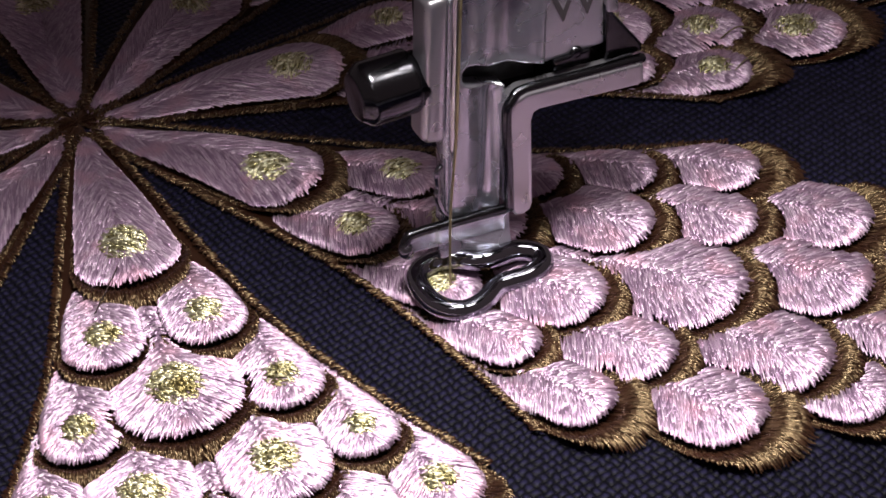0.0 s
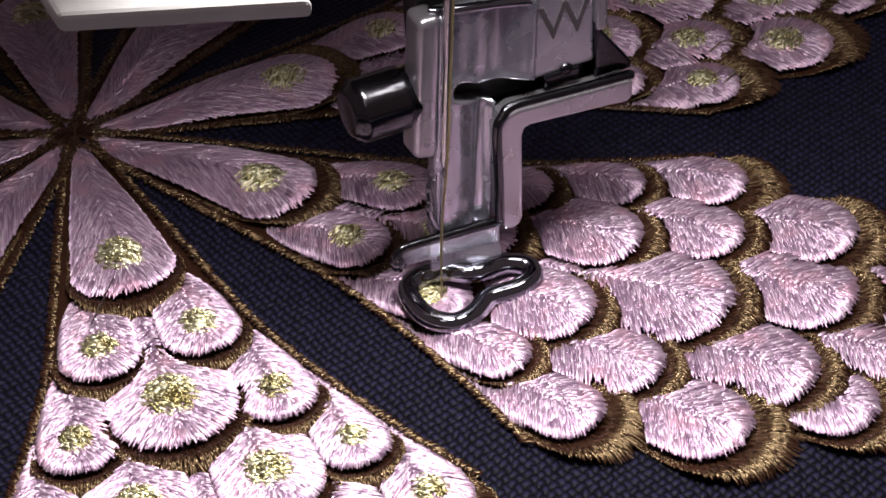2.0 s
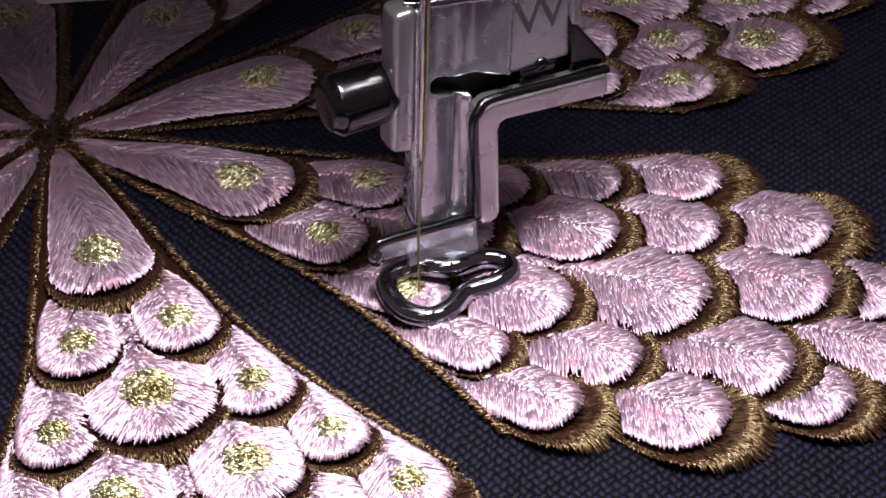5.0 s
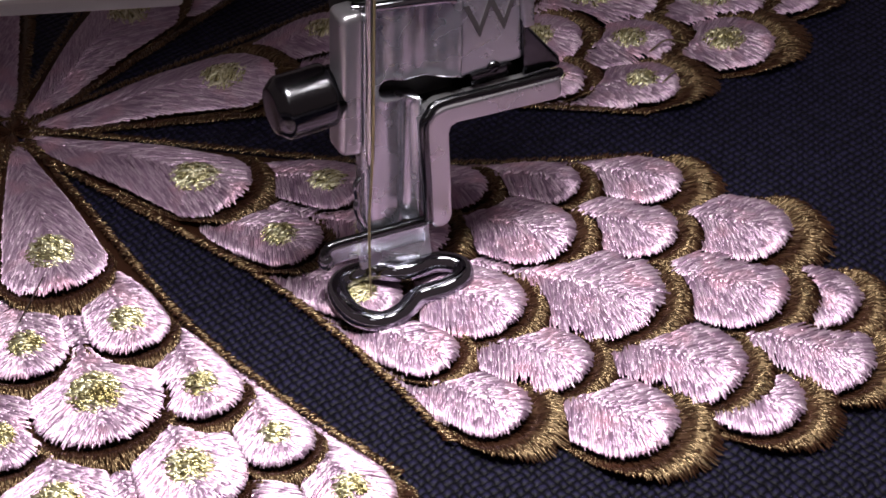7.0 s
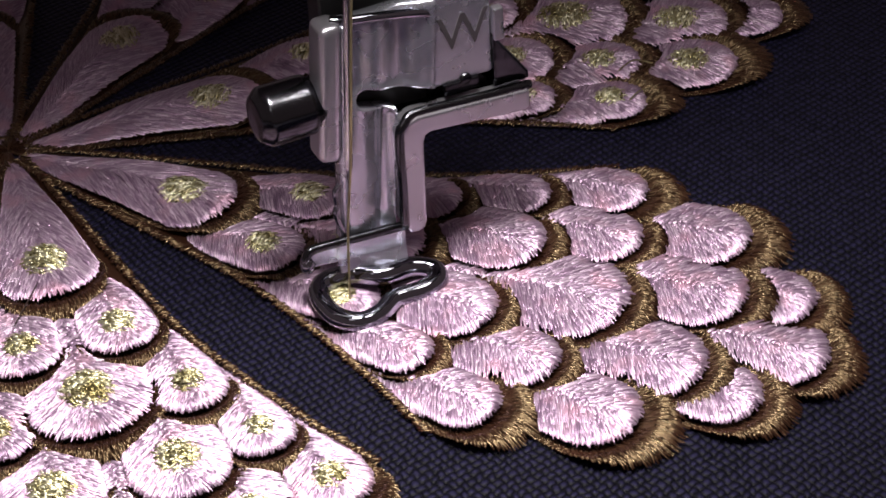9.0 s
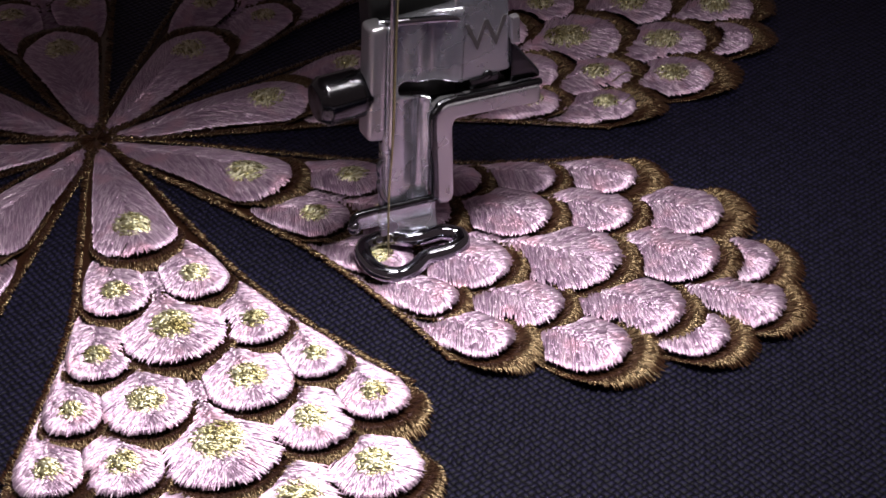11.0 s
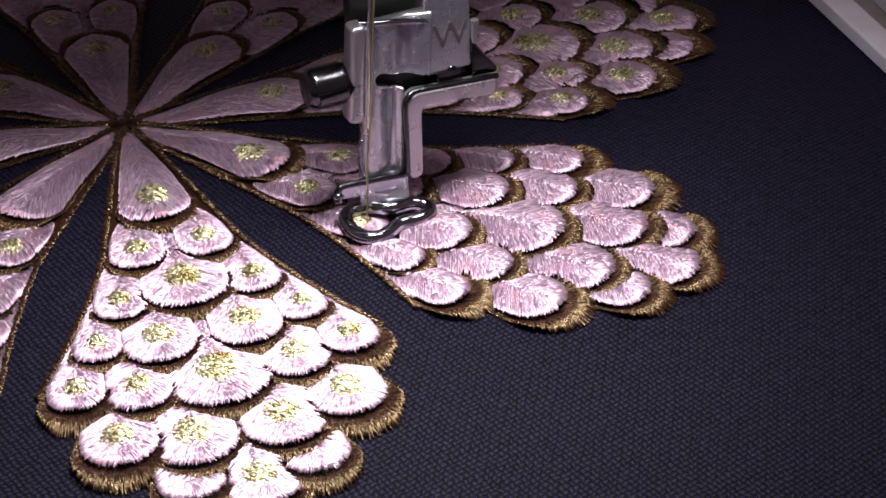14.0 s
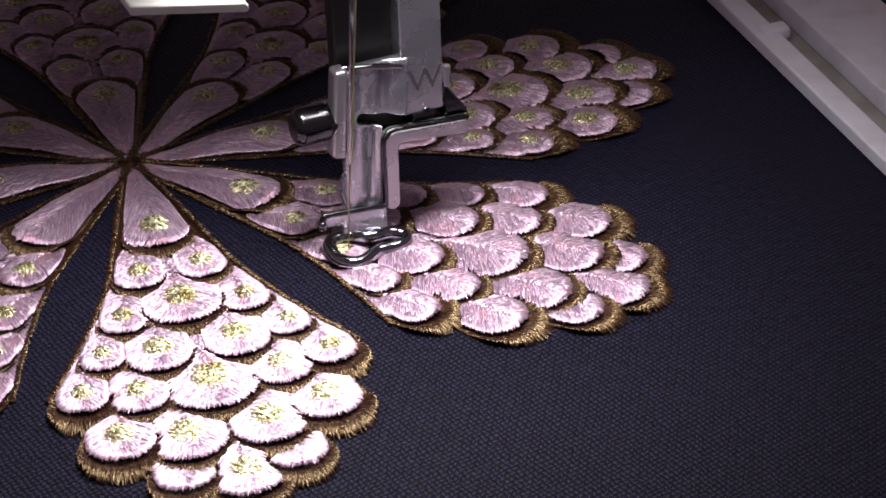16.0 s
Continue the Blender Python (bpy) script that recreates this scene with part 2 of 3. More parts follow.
def slotted_plate(step=0.13):
    """The upright steel plate of the foot: narrow post below, wider clamp above, a slanting round-ended slot between."""
    nu, nz = int(6.9 / step), int(17.4 / step)
    u0, z0 = 1.05, 3.7

    def middle(u):
        """Height of the slot's middle line."""
        return 14.75 - 0.275 * max(u - 2.95, 0)

    def hole(u, z):
        """Signed distance to the slot."""
        ax, az, bx, bz = 2.95, 14.75, 9.5, 12.95
        t = min(max(((u - ax) * (bx - ax) + (z - az) * (bz - az)) / ((bx - ax) ** 2 + (bz - az) ** 2), 0), 1)
        return math.hypot(u - ax - t * (bx - ax), z - az - t * (bz - az)) - 0.78

    def right(u, z):
        """Signed distance past the post's right side, below the slot."""
        return 5.1 - u if z < middle(u) else 9.0

    def front(u, z):
        v = 1.85 - 0.5 * math.exp(-((u - u0) / 0.35) ** 2)
        low = 1 / (1 + math.exp((z - middle(u)) / 0.35))
        k = 1 / (1 + math.exp(-(u - 3.9) / 0.12))
        v += low * (0.30 * k - 0.35 * math.exp(-((u - 5.1) / 0.3) ** 2) + 0.14 * math.sin(u * 2.1))
        v += (1 - low) * (0.26 * math.sin((u - 1.2) * 2 * math.pi / 3.4) - 0.3 * math.exp(-((u - 7.8) / 0.4) ** 2))
        v -= 0.25 * math.exp(-(max(hole(u, z), 0) / 0.3) ** 2) * 0.5
        return v + 0.25 * math.exp(-((21.1 - z) / 0.25) ** 2)

    bm = bmesh.new()
    co = {}
    faces = []
    for i in range(nu):
        for k in range(nz):
            u, z = u0 + (i + 0.5) * step, z0 + (k + 0.5) * step
            if hole(u, z) > 0 and right(u, z) > 0:
                faces.append(((i, k), (i + 1, k), (i + 1, k + 1), (i, k + 1)))
    sides = collections.Counter(tuple(sorted(e)) for f in faces for e in zip(f, f[1:] + f[:1]))
    border = {k for e, count in sides.items() if count == 1 for k in e}
    for key in sorted({q for f in faces for q in f}):
        u, z = u0 + key[0] * step, z0 + key[1] * step
        if key in border and abs(hole(u, z)) < step * 1.5:
            for _ in range(4):
                d = hole(u, z)
                gu, gz = (hole(u + 0.01, z) - d) / 0.01, (hole(u, z + 0.01) - d) / 0.01
                u, z = u - gu * d, z - gz * d
        co[key] = (u + 0.070 * (z - 10), z, front(u, z))
    face = {k: bm.verts.new((u, v, z)) for k, (u, z, v) in co.items()}
    back = {k: bm.verts.new((u, 3.0, z)) for k, (u, z, v) in co.items()}
    edges = {}
    for f in faces:
        bm.faces.new([face[k] for k in f])
        bm.faces.new([back[k] for k in f[::-1]])
        for a, b in zip(f, f[1:] + f[:1]):
            if (b, a) in edges:
                del edges[(b, a)]
            else:
                edges[(a, b)] = True
    for a, b in edges:
        bm.faces.new((face[b], face[a], back[a], back[b]))
    bmesh.ops.recalc_face_normals(bm, faces=bm.faces)
    return bm


def spline(points, closed, steps=8):
    """A Catmull-Rom curve through the points."""
    p = [Vector(q) for q in points]
    n, out = len(p), []
    for i in range(n if closed else n - 1):
        a, b, c, d = (p[(i + k) % n] if closed else p[min(max(i + k, 0), n - 1)] for k in (-1, 0, 1, 2))
        for s in range(steps):
            t = s / steps
            out.append(0.5 * (2 * b + (c - a) * t + (2 * a - 5 * b + 4 * c - d) * t * t + (3 * b - a - 3 * c + d) * t ** 3))
    return out if closed else out + [p[-1]]


# ---------------------------------------------------------------- setting: bed and cloth
def sheet(name, w, d, z, mat, thick, yaw, cells=1):
    bm = bmesh.new()
    bmesh.ops.create_grid(bm, x_segments=cells, y_segments=cells, size=0.5)
    for v in bm.verts:
        v.co = Vector((v.co.x * w, v.co.y * d, 0))
    ret = bmesh.ops.extrude_face_region(bm, geom=bm.faces[:])
    for v in ret["geom"]:
        if isinstance(v, bmesh.types.BMVert):
            v.co.z -= thick
    bmesh.ops.recalc_face_normals(bm, faces=bm.faces)
    me = bpy.data.meshes.new(name)
    bm.to_mesh(me)
    bm.free()
    me.materials.append(mat)
    ob = new(name, me)
    ob.matrix_world = pose(0, 0, z, 0, 0, yaw)
    return ob


bed = sheet("ground", 2.4, 2.4, CLOTH_Z - 0.0012, BED_PLASTIC, 0.02, 0)
tagged(bed, "dark tabletop under the hooped cloth", "table", kind="structure")
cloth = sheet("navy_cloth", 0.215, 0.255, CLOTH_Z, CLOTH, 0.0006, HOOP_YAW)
tagged(cloth, "dark navy plain-woven cotton cloth stretched flat in the hoop", "fabric")


# ---------------------------------------------------------------- embroidery
rng = np.random.default_rng(7)
PROFILE_W = np.array([-0.55, 0.0, 0.55])
PROFILE_H = np.array([-0.25, 0.85, -0.25])
ALONG = np.array([0.0, 0.2, 0.8, 1.0])
DIP = np.array([-0.055, 0.02, 0.02, -0.055])


def stitches(start, end, surface, width, lift, height=0.16, roll=0.0):
    """Raised strands from start to end (n x 2, mm), lying on surface(x, y). Returns verts and quads."""
    start, end = np.asarray(start), np.asarray(end)
    n = len(start)
    d = end - start
    ln = np.maximum(np.linalg.norm(d, axis=1, keepdims=True), 1e-6)
    side = np.stack([-d[:, 1], d[:, 0]], 1) / ln
    w = width * rng.uniform(0.8, 1.2, n)
    xy = start[:, None] + d[:, None] * ALONG[None, :, None]
    z = surface(xy[..., 0], xy[..., 1]) + lift[:, None] + DIP[None]
    v = np.empty((n, 4, 3, 3))
    taper = np.array([0.55, 1, 1, 0.55])
    v[..., :2] = xy[:, :, None] + side[:, None, None] * (PROFILE_W[None, None, :, None] * w[:, None, None, None] * taper[None, :, None, None])
    v[..., 2] = z[:, :, None] + PROFILE_H * height + roll * rng.normal(0, 1, n)[:, None, None] * (PROFILE_W * w[:, None])[:, None, :]
    base = np.arange(n)[:, None, None] * 12
    k = np.arange(3)[None, :, None] * 3 + np.arange(2)[None, None, :]
    q = (base + k).reshape(-1, 1) + np.array([0, 1, 4, 3])[None]
    return v.reshape(-1, 3), q


def grid_faces(nu, nv):
    return [(i * nv + j, i * nv + j + 1, (i + 1) * nv + j + 1, (i + 1) * nv + j) for i in range(nu - 1) for j in range(nv - 1)]


def side_of(x):
    """Half the width of a petal at x along its axis."""
    return 0.70 + 0.243 * x + 0.04 * np.maximum(x - 24, 0) ** 1.55


def join_mesh(name, pieces, turn, shift, mat, inside=False):
    """Pieces of (verts, quads) in the scale's own axes, turned and moved into the petal, as one mesh."""
    verts, faces, n = [], [], 0
    c, s = math.cos(turn), math.sin(turn)
    for v, q in pieces:
        v = np.array(v, float)
        x = v[:, 0] * c - v[:, 1] * s + shift[0]
        y = v[:, 0] * s + v[:, 1] * c + shift[1]
        if inside:
            room = np.where(x < 44.5, side_of(x) + 0.05, 99)
            low = np.clip((room - np.abs(y)) / 0.9, 0.15, 1)
            y = np.clip(y, -room, room)
            v[:, 2] = 0.15 + (v[:, 2] - 0.15) * low
        verts.append(np.stack([x, y, v[:, 2]], 1) * MM)
        faces.append(np.asarray(q) + n)
        n += len(v)
    return mesh_of(name, np.concatenate(verts).tolist(), np.concatenate(faces).tolist(), mat)


def scale_meshes(tip, length, half, turn, pad=0.75, edge=1.9, eye=True, ramp_at=0.42, covers=(), bulge=0.9):
    """One feather scale: a padded lilac drop, its brown fringe and its gold eye, all in stitches."""
    L, W, P = length, half, 1 - 0.95 * half / length
    crest = (1.36, 0.86) if bulge == 1.0 else (1.16, 0.40)

    def flank(a):
        """Share of the full width at the share a of the way from the root to the widest place."""
        if bulge == 1.0:
            return 0.10 + 0.90 * a - 0.14 * a * (a - 1)
        return np.sin(a * math.pi / 2) ** bulge

    def outline(q):
        """Points round one half of the drop, from its root (0) to its tip (1)."""
        q = np.asarray(q, float)
        ql = 0.62
        a = np.clip(q / ql, 0, 1)
        b = np.clip((q - ql) / (1 - ql), 0, 1) * math.pi / 2
        x = np.where(q < ql, P * L * a, P * L + (1 - P) * L * np.sin(b))
        y = np.where(q < ql, W * flank(a), W * np.cos(b))
        return np.stack([x, y], -1)

    def width_at(x):
        s = np.clip(x / L, 0, 1)
        left = W * flank(np.clip(s / P, 0, 1))
        right = W * np.sqrt(np.clip(1 - ((s - P) / (1 - P)) ** 2, 0, 1))
        return np.maximum(np.where(s < P, left, right), 1e-3)

    def top(x, y):
        s = np.clip(x / L, 0, 1.05)
        e = np.clip(np.abs(y) / width_at(x), 0, 1.1)
        rise = np.clip((s - ramp_at) / 0.48, 0, 1)
        rise = 0.16 + 0.84 * rise * rise * (3 - 2 * rise)
        roof = crest[0] - crest[1] * np.sqrt((np.abs(y) / W) ** 2 + 0.006)
        return 0.06 + pad * rise * (1 - 0.12 * e ** 4) * (1 - 0.16 * np.clip(s, 0, 1) ** 9) * roof

    c, s = math.cos(turn), math.sin(turn)
    shift = (tip[0] - L * c, tip[1] - L * s)

    def hidden(xy):
        """Which points lie under a scale nearer the centre."""
        px, py = xy[:, 0] * c - xy[:, 1] * s + shift[0], xy[:, 0] * s + xy[:, 1] * c + shift[1]
        out = np.zeros(len(xy), bool)
        for over in covers:
            out |= over(px, py)
        return out

    def footprint(px, py, grow=1.0):
        x, y = (px - shift[0]) * c + (py - shift[1]) * s, -(px - shift[0]) * s + (py - shift[1]) * c
        front = (np.maximum(x - P * L, 0) / ((1 - P) * L + edge * 1.0 * grow)) ** 2 + (y / (W + edge * 0.22 * grow)) ** 2 < 1
        back = (x < P * L) & (np.abs(y) < width_at(np.maximum(x, 0)) + edge * 0.04 * np.clip(x / (P * L), 0, 1) * grow)
        return (x > 0) & np.where(x < P * L, back, front)

    def shown(st, en):
        keep = ~(hidden(st * 0.35 + en * 0.65) | hidden(st * 0.85 + en * 0.15))
        return st[keep], en[keep]

    # lilac drop
    pieces = []
    slant = 1.7 if bulge == 1.0 else 0.62
    nu, nv = 26, 15
    us, vs = np.linspace(0.0, 0.995, nu), np.linspace(-1, 1, nv)
    gx = np.repeat(us * L, nv)
    gy = np.tile(vs, nu) * width_at(gx) * 0.97
    under = hidden(np.stack([gx, gy], 1))
    quads = [f for f in grid_faces(nu, nv) if not under[list(f)].any()]
    pieces.append((np.stack([gx, gy, top(gx, gy) - 0.07], 1), quads))
    curve = outline(np.linspace(0, 1, 60))
    run = np.linalg.norm(np.diff(curve, axis=0), axis=1).sum()
    n = int(run / 0.072)
    for sign in (1, -1):
        q = (np.arange(n) + rng.uniform(0.1, 0.9, n)) / n
        ends = outline(q) * (1 + rng.normal(0, 0.009, (n, 1)))
        tipward = np.clip((q - 0.62) / 0.38, 0, 1)
        back = np.maximum(ends[:, 0] - slant * ends[:, 1], 0.015 * L)
        start = P * L - slant * W
        back = np.where(q < 0.62, back, start + (0.90 * L - start) * tipward)
        roots = np.stack([back, 0.10 * rng.normal(0, 1, n)], 1)
        ends[:, 1] *= sign
        span = np.linalg.norm(ends - roots, axis=1)
        bits = np.maximum(1, np.round(span / 0.95 + rng.uniform(-0.5, 0.5, n))).astype(int)
        for total in range(1, bits.max() + 1):
            some = bits == total
            if not some.any():
                continue
            r0, d = roots[some], (ends - roots)[some]
            shake = rng.uniform(-0.48, 0.48, (some.sum(), total + 1))
            shake[:, 0] = shake[:, -1] = 0
            for b in range(total):
                f0, f1 = (b + shake[:, b]) / total - 0.05, (b + 1 + shake[:, b + 1]) / total + 0.03
                skew = rng.normal(0, 0.04, (some.sum(), 2))
                st, en = shown(r0 + d * np.maximum(f0, 0)[:, None] - skew, r0 + d * f1[:, None] + skew)
                if len(st):
                    pieces.append(stitches(st, en, top, 0.112, rng.uniform(-0.05, 0.07, len(st)), 0.095, 0.22))
    # raised stitch ends along the spine
    sx = np.arange(0.10 * L, 0.90 * L, 0.30)
    sx = sx + rng.uniform(-0.08, 0.08, len(sx))
    mid = np.stack([sx, rng.normal(0, 0.10, len(sx))], 1)
    arm = np.stack([0.20 + 0 * sx, rng.choice([-1, 1], len(sx)) * 0.26], 1)
    st, en = shown(mid - arm, mid + arm)
    if len(st) and bulge != 1.0:
        pieces.append(stitches(st, en, top, 0.20, rng.uniform(0.06, 0.12, len(st)), 0.10, 0.3))
    fill = join_mesh("feather_scale", pieces, turn, shift, LILAC, inside=True)

    # brown fringe round the tip
    def fringe_z(x, y):
        out = np.hypot(np.maximum(x - P * L, 0) / (1 - P) / L, y / W)
        front = np.clip((x / L - 0.45) / 0.4, 0, 1)
        far = np.clip((out - 1.0) * W / edge, -0.2, 1.1)
        rise = np.clip(far / 0.48, 0, 1)
        roll = np.clip((far - 0.62) / 0.42, 0, 1)
        bank = -0.02 + 0.66 * rise * rise * (3 - 2 * rise) - 0.46 * roll ** 1.5
        return 0.10 + pad * bank * front

    pieces = []
    q0 = 0.40
    m = int(run * (1 - q0) * 2 / 0.07)
    par = np.linspace(-(1 - q0), 1 - q0, m)

    def rim(par, out):
        q = 1 - np.abs(par)
        p = outline(q)
        p[:, 1] *= np.where(par < 0, -1, 1)
        nx, ny = np.maximum((p[:, 0] - P * L * 0.75) / ((1 - P) * L) ** 2, 0.02), p[:, 1] / W ** 2
        nrm = np.stack([nx, ny], 1)
        nrm /= np.linalg.norm(nrm, axis=1, keepdims=True)
        return p + nrm * out[:, None]

    wide = edge * (0.10 + 0.90 * np.cos(np.clip(np.abs(par) / (1 - q0), 0, 1) * math.pi / 2) ** 2.0)
    strip_in, strip_out = rim(par, -0.35 * np.ones(m)), rim(par, wide * 0.9)
    sv = np.concatenate([np.stack([p[:, 0], p[:, 1], fringe_z(p[:, 0], p[:, 1]) - 0.07], 1) for p in (strip_in, (strip_in + strip_out) / 2, strip_out)])
    sv[hidden(sv[:, :2]), 2] = 0.03
    pieces.append((sv, [(r * m + i, r * m + i + 1, (r + 1) * m + i + 1, (r + 1) * m + i) for r in range(2) for i in range(m - 1)]))
    step = par[1] - par[0]
    for near, far in ((-0.20, 0.30), (0.05, 0.55), (0.35, 0.80), (0.68, 1.03)):
        at = par + rng.uniform(-0.6, 0.6, m) * step
        lean = at + rng.normal(0, 0.007, m)
        st, en = shown(rim(at, wide * (near + rng.uniform(-0.10, 0.10, m))), rim(lean, wide * (far + rng.uniform(-0.12, 0.10, m))))
        if len(st):
            pieces.append(stitches(st, en, fringe_z, 0.105, rng.uniform(-0.03, 0.05, len(st)), 0.07, 0.30))
    fringe = join_mesh("brown_fringe", pieces, turn, shift, BROWN, inside=True)

    dot = None
    if eye:
        r = 0.46 * W
        cx = L - 1.08 * W

        def dot_z(x, y):
            e = np.clip(((x - cx) ** 2 + y ** 2) / r ** 2, 0, 1)
            return top(x, y) + 0.05 + 0.30 * (1 - e)

        count = int(r * r * 78)
        rad = r * np.sqrt(rng.uniform(0, 1, count))
        ang = rng.uniform(0, 2 * math.pi, count)
        mid = np.stack([cx + rad * np.cos(ang) * 1.12, rad * np.sin(ang)], 1)
        way = np.where(rng.uniform(0, 1, count) < 0.75, rng.normal(1.0, 0.22, count), rng.normal(0.0, 0.6, count))
        arm = np.stack([np.cos(way), np.sin(way)], 1) * rng.uniform(0.20, 0.42, (count, 1))
        st, en = mid - arm, mid + arm
        a = np.linspace(0, 2 * math.pi, 17)[:-1]
        rr = np.concatenate([[0.0], np.full(16, r * 0.97)])
        aa = np.concatenate([[0.0], a])
        bx, by = cx + rr * np.cos(aa), rr * np.sin(aa)
        fan = [(0, i, i % 16 + 1, 0) for i in range(1, 17)]
        base = (np.stack([bx, by, dot_z(bx, by) - 0.025], 1), [f[:3] + (f[2],) for f in fan])
        dot = join_mesh("gold_eye", [base, stitches(st, en, dot_z, 0.120, rng.uniform(-0.03, 0.04, len(st)), 0.09, 0.22)], turn, shift, GOLD)
    return (fill, fringe, dot), footprint


# rows of a petal: tip along and across its axis, length, half width, fringe width; mirrored where across is not 0
LAYOUT = [
    ("heart", 20.3, 0.0, 19.0, 3.55, 2.6),
    ("second", 28.3, 3.6, 10.5, 2.65, 2.0),
    ("third", 36.2, 0.0, 14.5, 4.1, 2.5),
    ("third_edge", 36.2, 6.8, 11.0, 2.5, 2.0),
    ("fourth_edge", 42.1, 10.1, 10.5, 2.25, 2.0),
    ("fourth", 44.1, 4.3, 13.0, 3.35, 2.4),
    ("fifth", 52.2, 0.0, 16.0, 4.6, 2.7),
    ("fifth_inner", 50.4, 7.6, 12.5, 2.95, 2.3),
    ("fifth_edge", 48.6, 13.2, 11.0, 2.55, 3.1),
    ("sixth", 59.6, 4.2, 14.0, 3.75, 2.6),
    ("sixth_outer", 57.5, 10.7, 13.0, 3.35, 3.1),
    ("seventh", 66.8, 0.2, 14.0, 3.4, 2.6),
    ("seventh_outer", 64.1, 5.6, 13.0, 2.95, 2.6),
]
SCALES, COVERS = [], []
for row, along, across, length, half, edge in sorted(LAYOUT, key=lambda r: r[1]):
    outer = row in ("fifth_edge", "sixth_outer", "seventh", "seventh_outer")
    edge *= 1.0 if outer else 0.88
    for sign in ((1, -1) if across > 1 else (1,)):
        y = across * sign
        turn = math.atan2(y, along) * 0.55
        heart = row == "heart"
        made, print_of = scale_meshes((along, y), length, half, turn, 1.02, edge, row != "seventh_outer", 0.15 if heart else 0.17, tuple(COVERS), 1.0 if heart else 0.62)
        SCALES.append((row, sign, made))
        COVERS.append(print_of)


def cord_mesh(sign):
    """The satin-stitched brown cord along one side of a petal."""
    xs = np.linspace(1.2, 45.2, 480) + rng.uniform(-0.05, 0.05, 480)
    ys = np.array([side_of(x) for x in xs]) * sign
    p = np.stack([xs, ys], 1)
    t = np.gradient(p, axis=0)
    t /= np.linalg.norm(t, axis=1, keepdims=True)
    nrm = np.stack([-t[:, 1], t[:, 0]], 1)
    jit = rng.uniform(0.12, 0.40, (2, len(xs), 1))

    def z(x, y):
        return 0.44 + 0 * x

    slant = t * rng.uniform(0.0, 0.3, (len(xs), 1))
    return join_mesh("edge_cord", [stitches(p - nrm * jit[0] - slant, p + nrm * jit[1] + slant, z, 0.13, rng.uniform(-0.07, 0.07, len(xs)), 0.08, 0.3)], 0, (0, 0), BROWN)


def ground_mesh():
    """The brown underlay between the scales of a petal."""
    xs = np.linspace(1.5, 46, 40)
    v = [(x, side_of(x) * k * 0.97, 0.05) for x in xs for k in (-1, -0.5, 0, 0.5, 1)]
    return join_mesh("underlay", [(np.array(v), grid_faces(40, 5))], 0, (0, 0), BROWN)


CORDS = [cord_mesh(1), cord_mesh(-1)]
UNDERLAY = ground_mesh()
STITCHED = {"heart": (1, -1), "second": (1, -1), "third": (1,), "third_edge": (-1,)}
AXIS_A = -28.1
for k in range(8):
    unfinished = k == 0
    words = ("lilac feather petal with few gold eyes stitched, brown fringes" if unfinished else
             "lilac feather petal with gold eyes and brown fringed scales")
    petal = thing("embroidered_petal", pose(0, 0, CLOTH_Z, 0, 0, AXIS_A + 45 * k + {0: -0.7, 7: -0.1, 6: 1.1}.get(k, 0)), words, "embroidery", "petals round the centre")
    child("underlay", UNDERLAY, petal)
    for cord in CORDS:
        child("edge_cord", cord, petal, "brown satin-stitched edge")
    for row, sign, (fill, fringe, dot) in SCALES:
        ob = child("feather_scale", fill, petal)
        child("brown_fringe", fringe, ob, "brown thread fringe")
        bare = (unfinished and sign not in STITCHED.get(row, ())) or (k == 6 and row == "heart")
        if dot and not bare:
            child("gold_eye", dot, ob, "gold stitched eye")


def knot():
    a = rng.uniform(0, 2 * math.pi, 90)
    r0, r1 = rng.uniform(0, 0.6, 90), rng.uniform(1.3, 2.6, 90)
    d = np.stack([np.cos(a), np.sin(a)], 1)

    def z(x, y):
        return 0.28 - 0.07 * np.hypot(x, y)

    me = join_mesh("centre_knot", [stitches(d * r0[:, None], d * r1[:, None], z, 0.26, rng.uniform(0, 0.1, 90))], 0, (0, 0), BROWN)
    ob = new("centre_knot", me)
    ob.matrix_world = pose(0, 0, CLOTH_Z)
    tagged(ob, "dark brown stitched knot where the petals meet", "embroidery")


knot()


def jump_thread(points, mat, radius, label):
    bm = tube(spline(points, False, 6), radius, n=6)
    bmesh.ops.scale(bm, vec=(MM, MM, MM), verts=bm.verts)
    me = bpy.data.meshes.new("loose_thread")
    bm.to_mesh(me)
    bm.free()
    me.materials.append(mat)
    tagged(new("loose_thread", me), label, "thread", "loose threads")


jump_thread([(48.6, 4.8, 0.3), (50.0, 5.4, 0.9), (51.5, 5.4, 0.5)], GOLD, 0.06, "fine gold jump thread lying over a lilac petal")
jump_thread([(49.0, 0.2, 0.4), (49.9, 1.0, 0.8), (50.8, 1.9, 0.4)], GOLD, 0.06, "fine gold jump thread lying over a lilac petal")
jump_thread([(4.9, -16.6, 0.4), (4.3, -19.4, 0.5), (3.3, -23.4, 0.4)], DARK_YARN, 0.05, "dark jump thread crossing two feather scales")


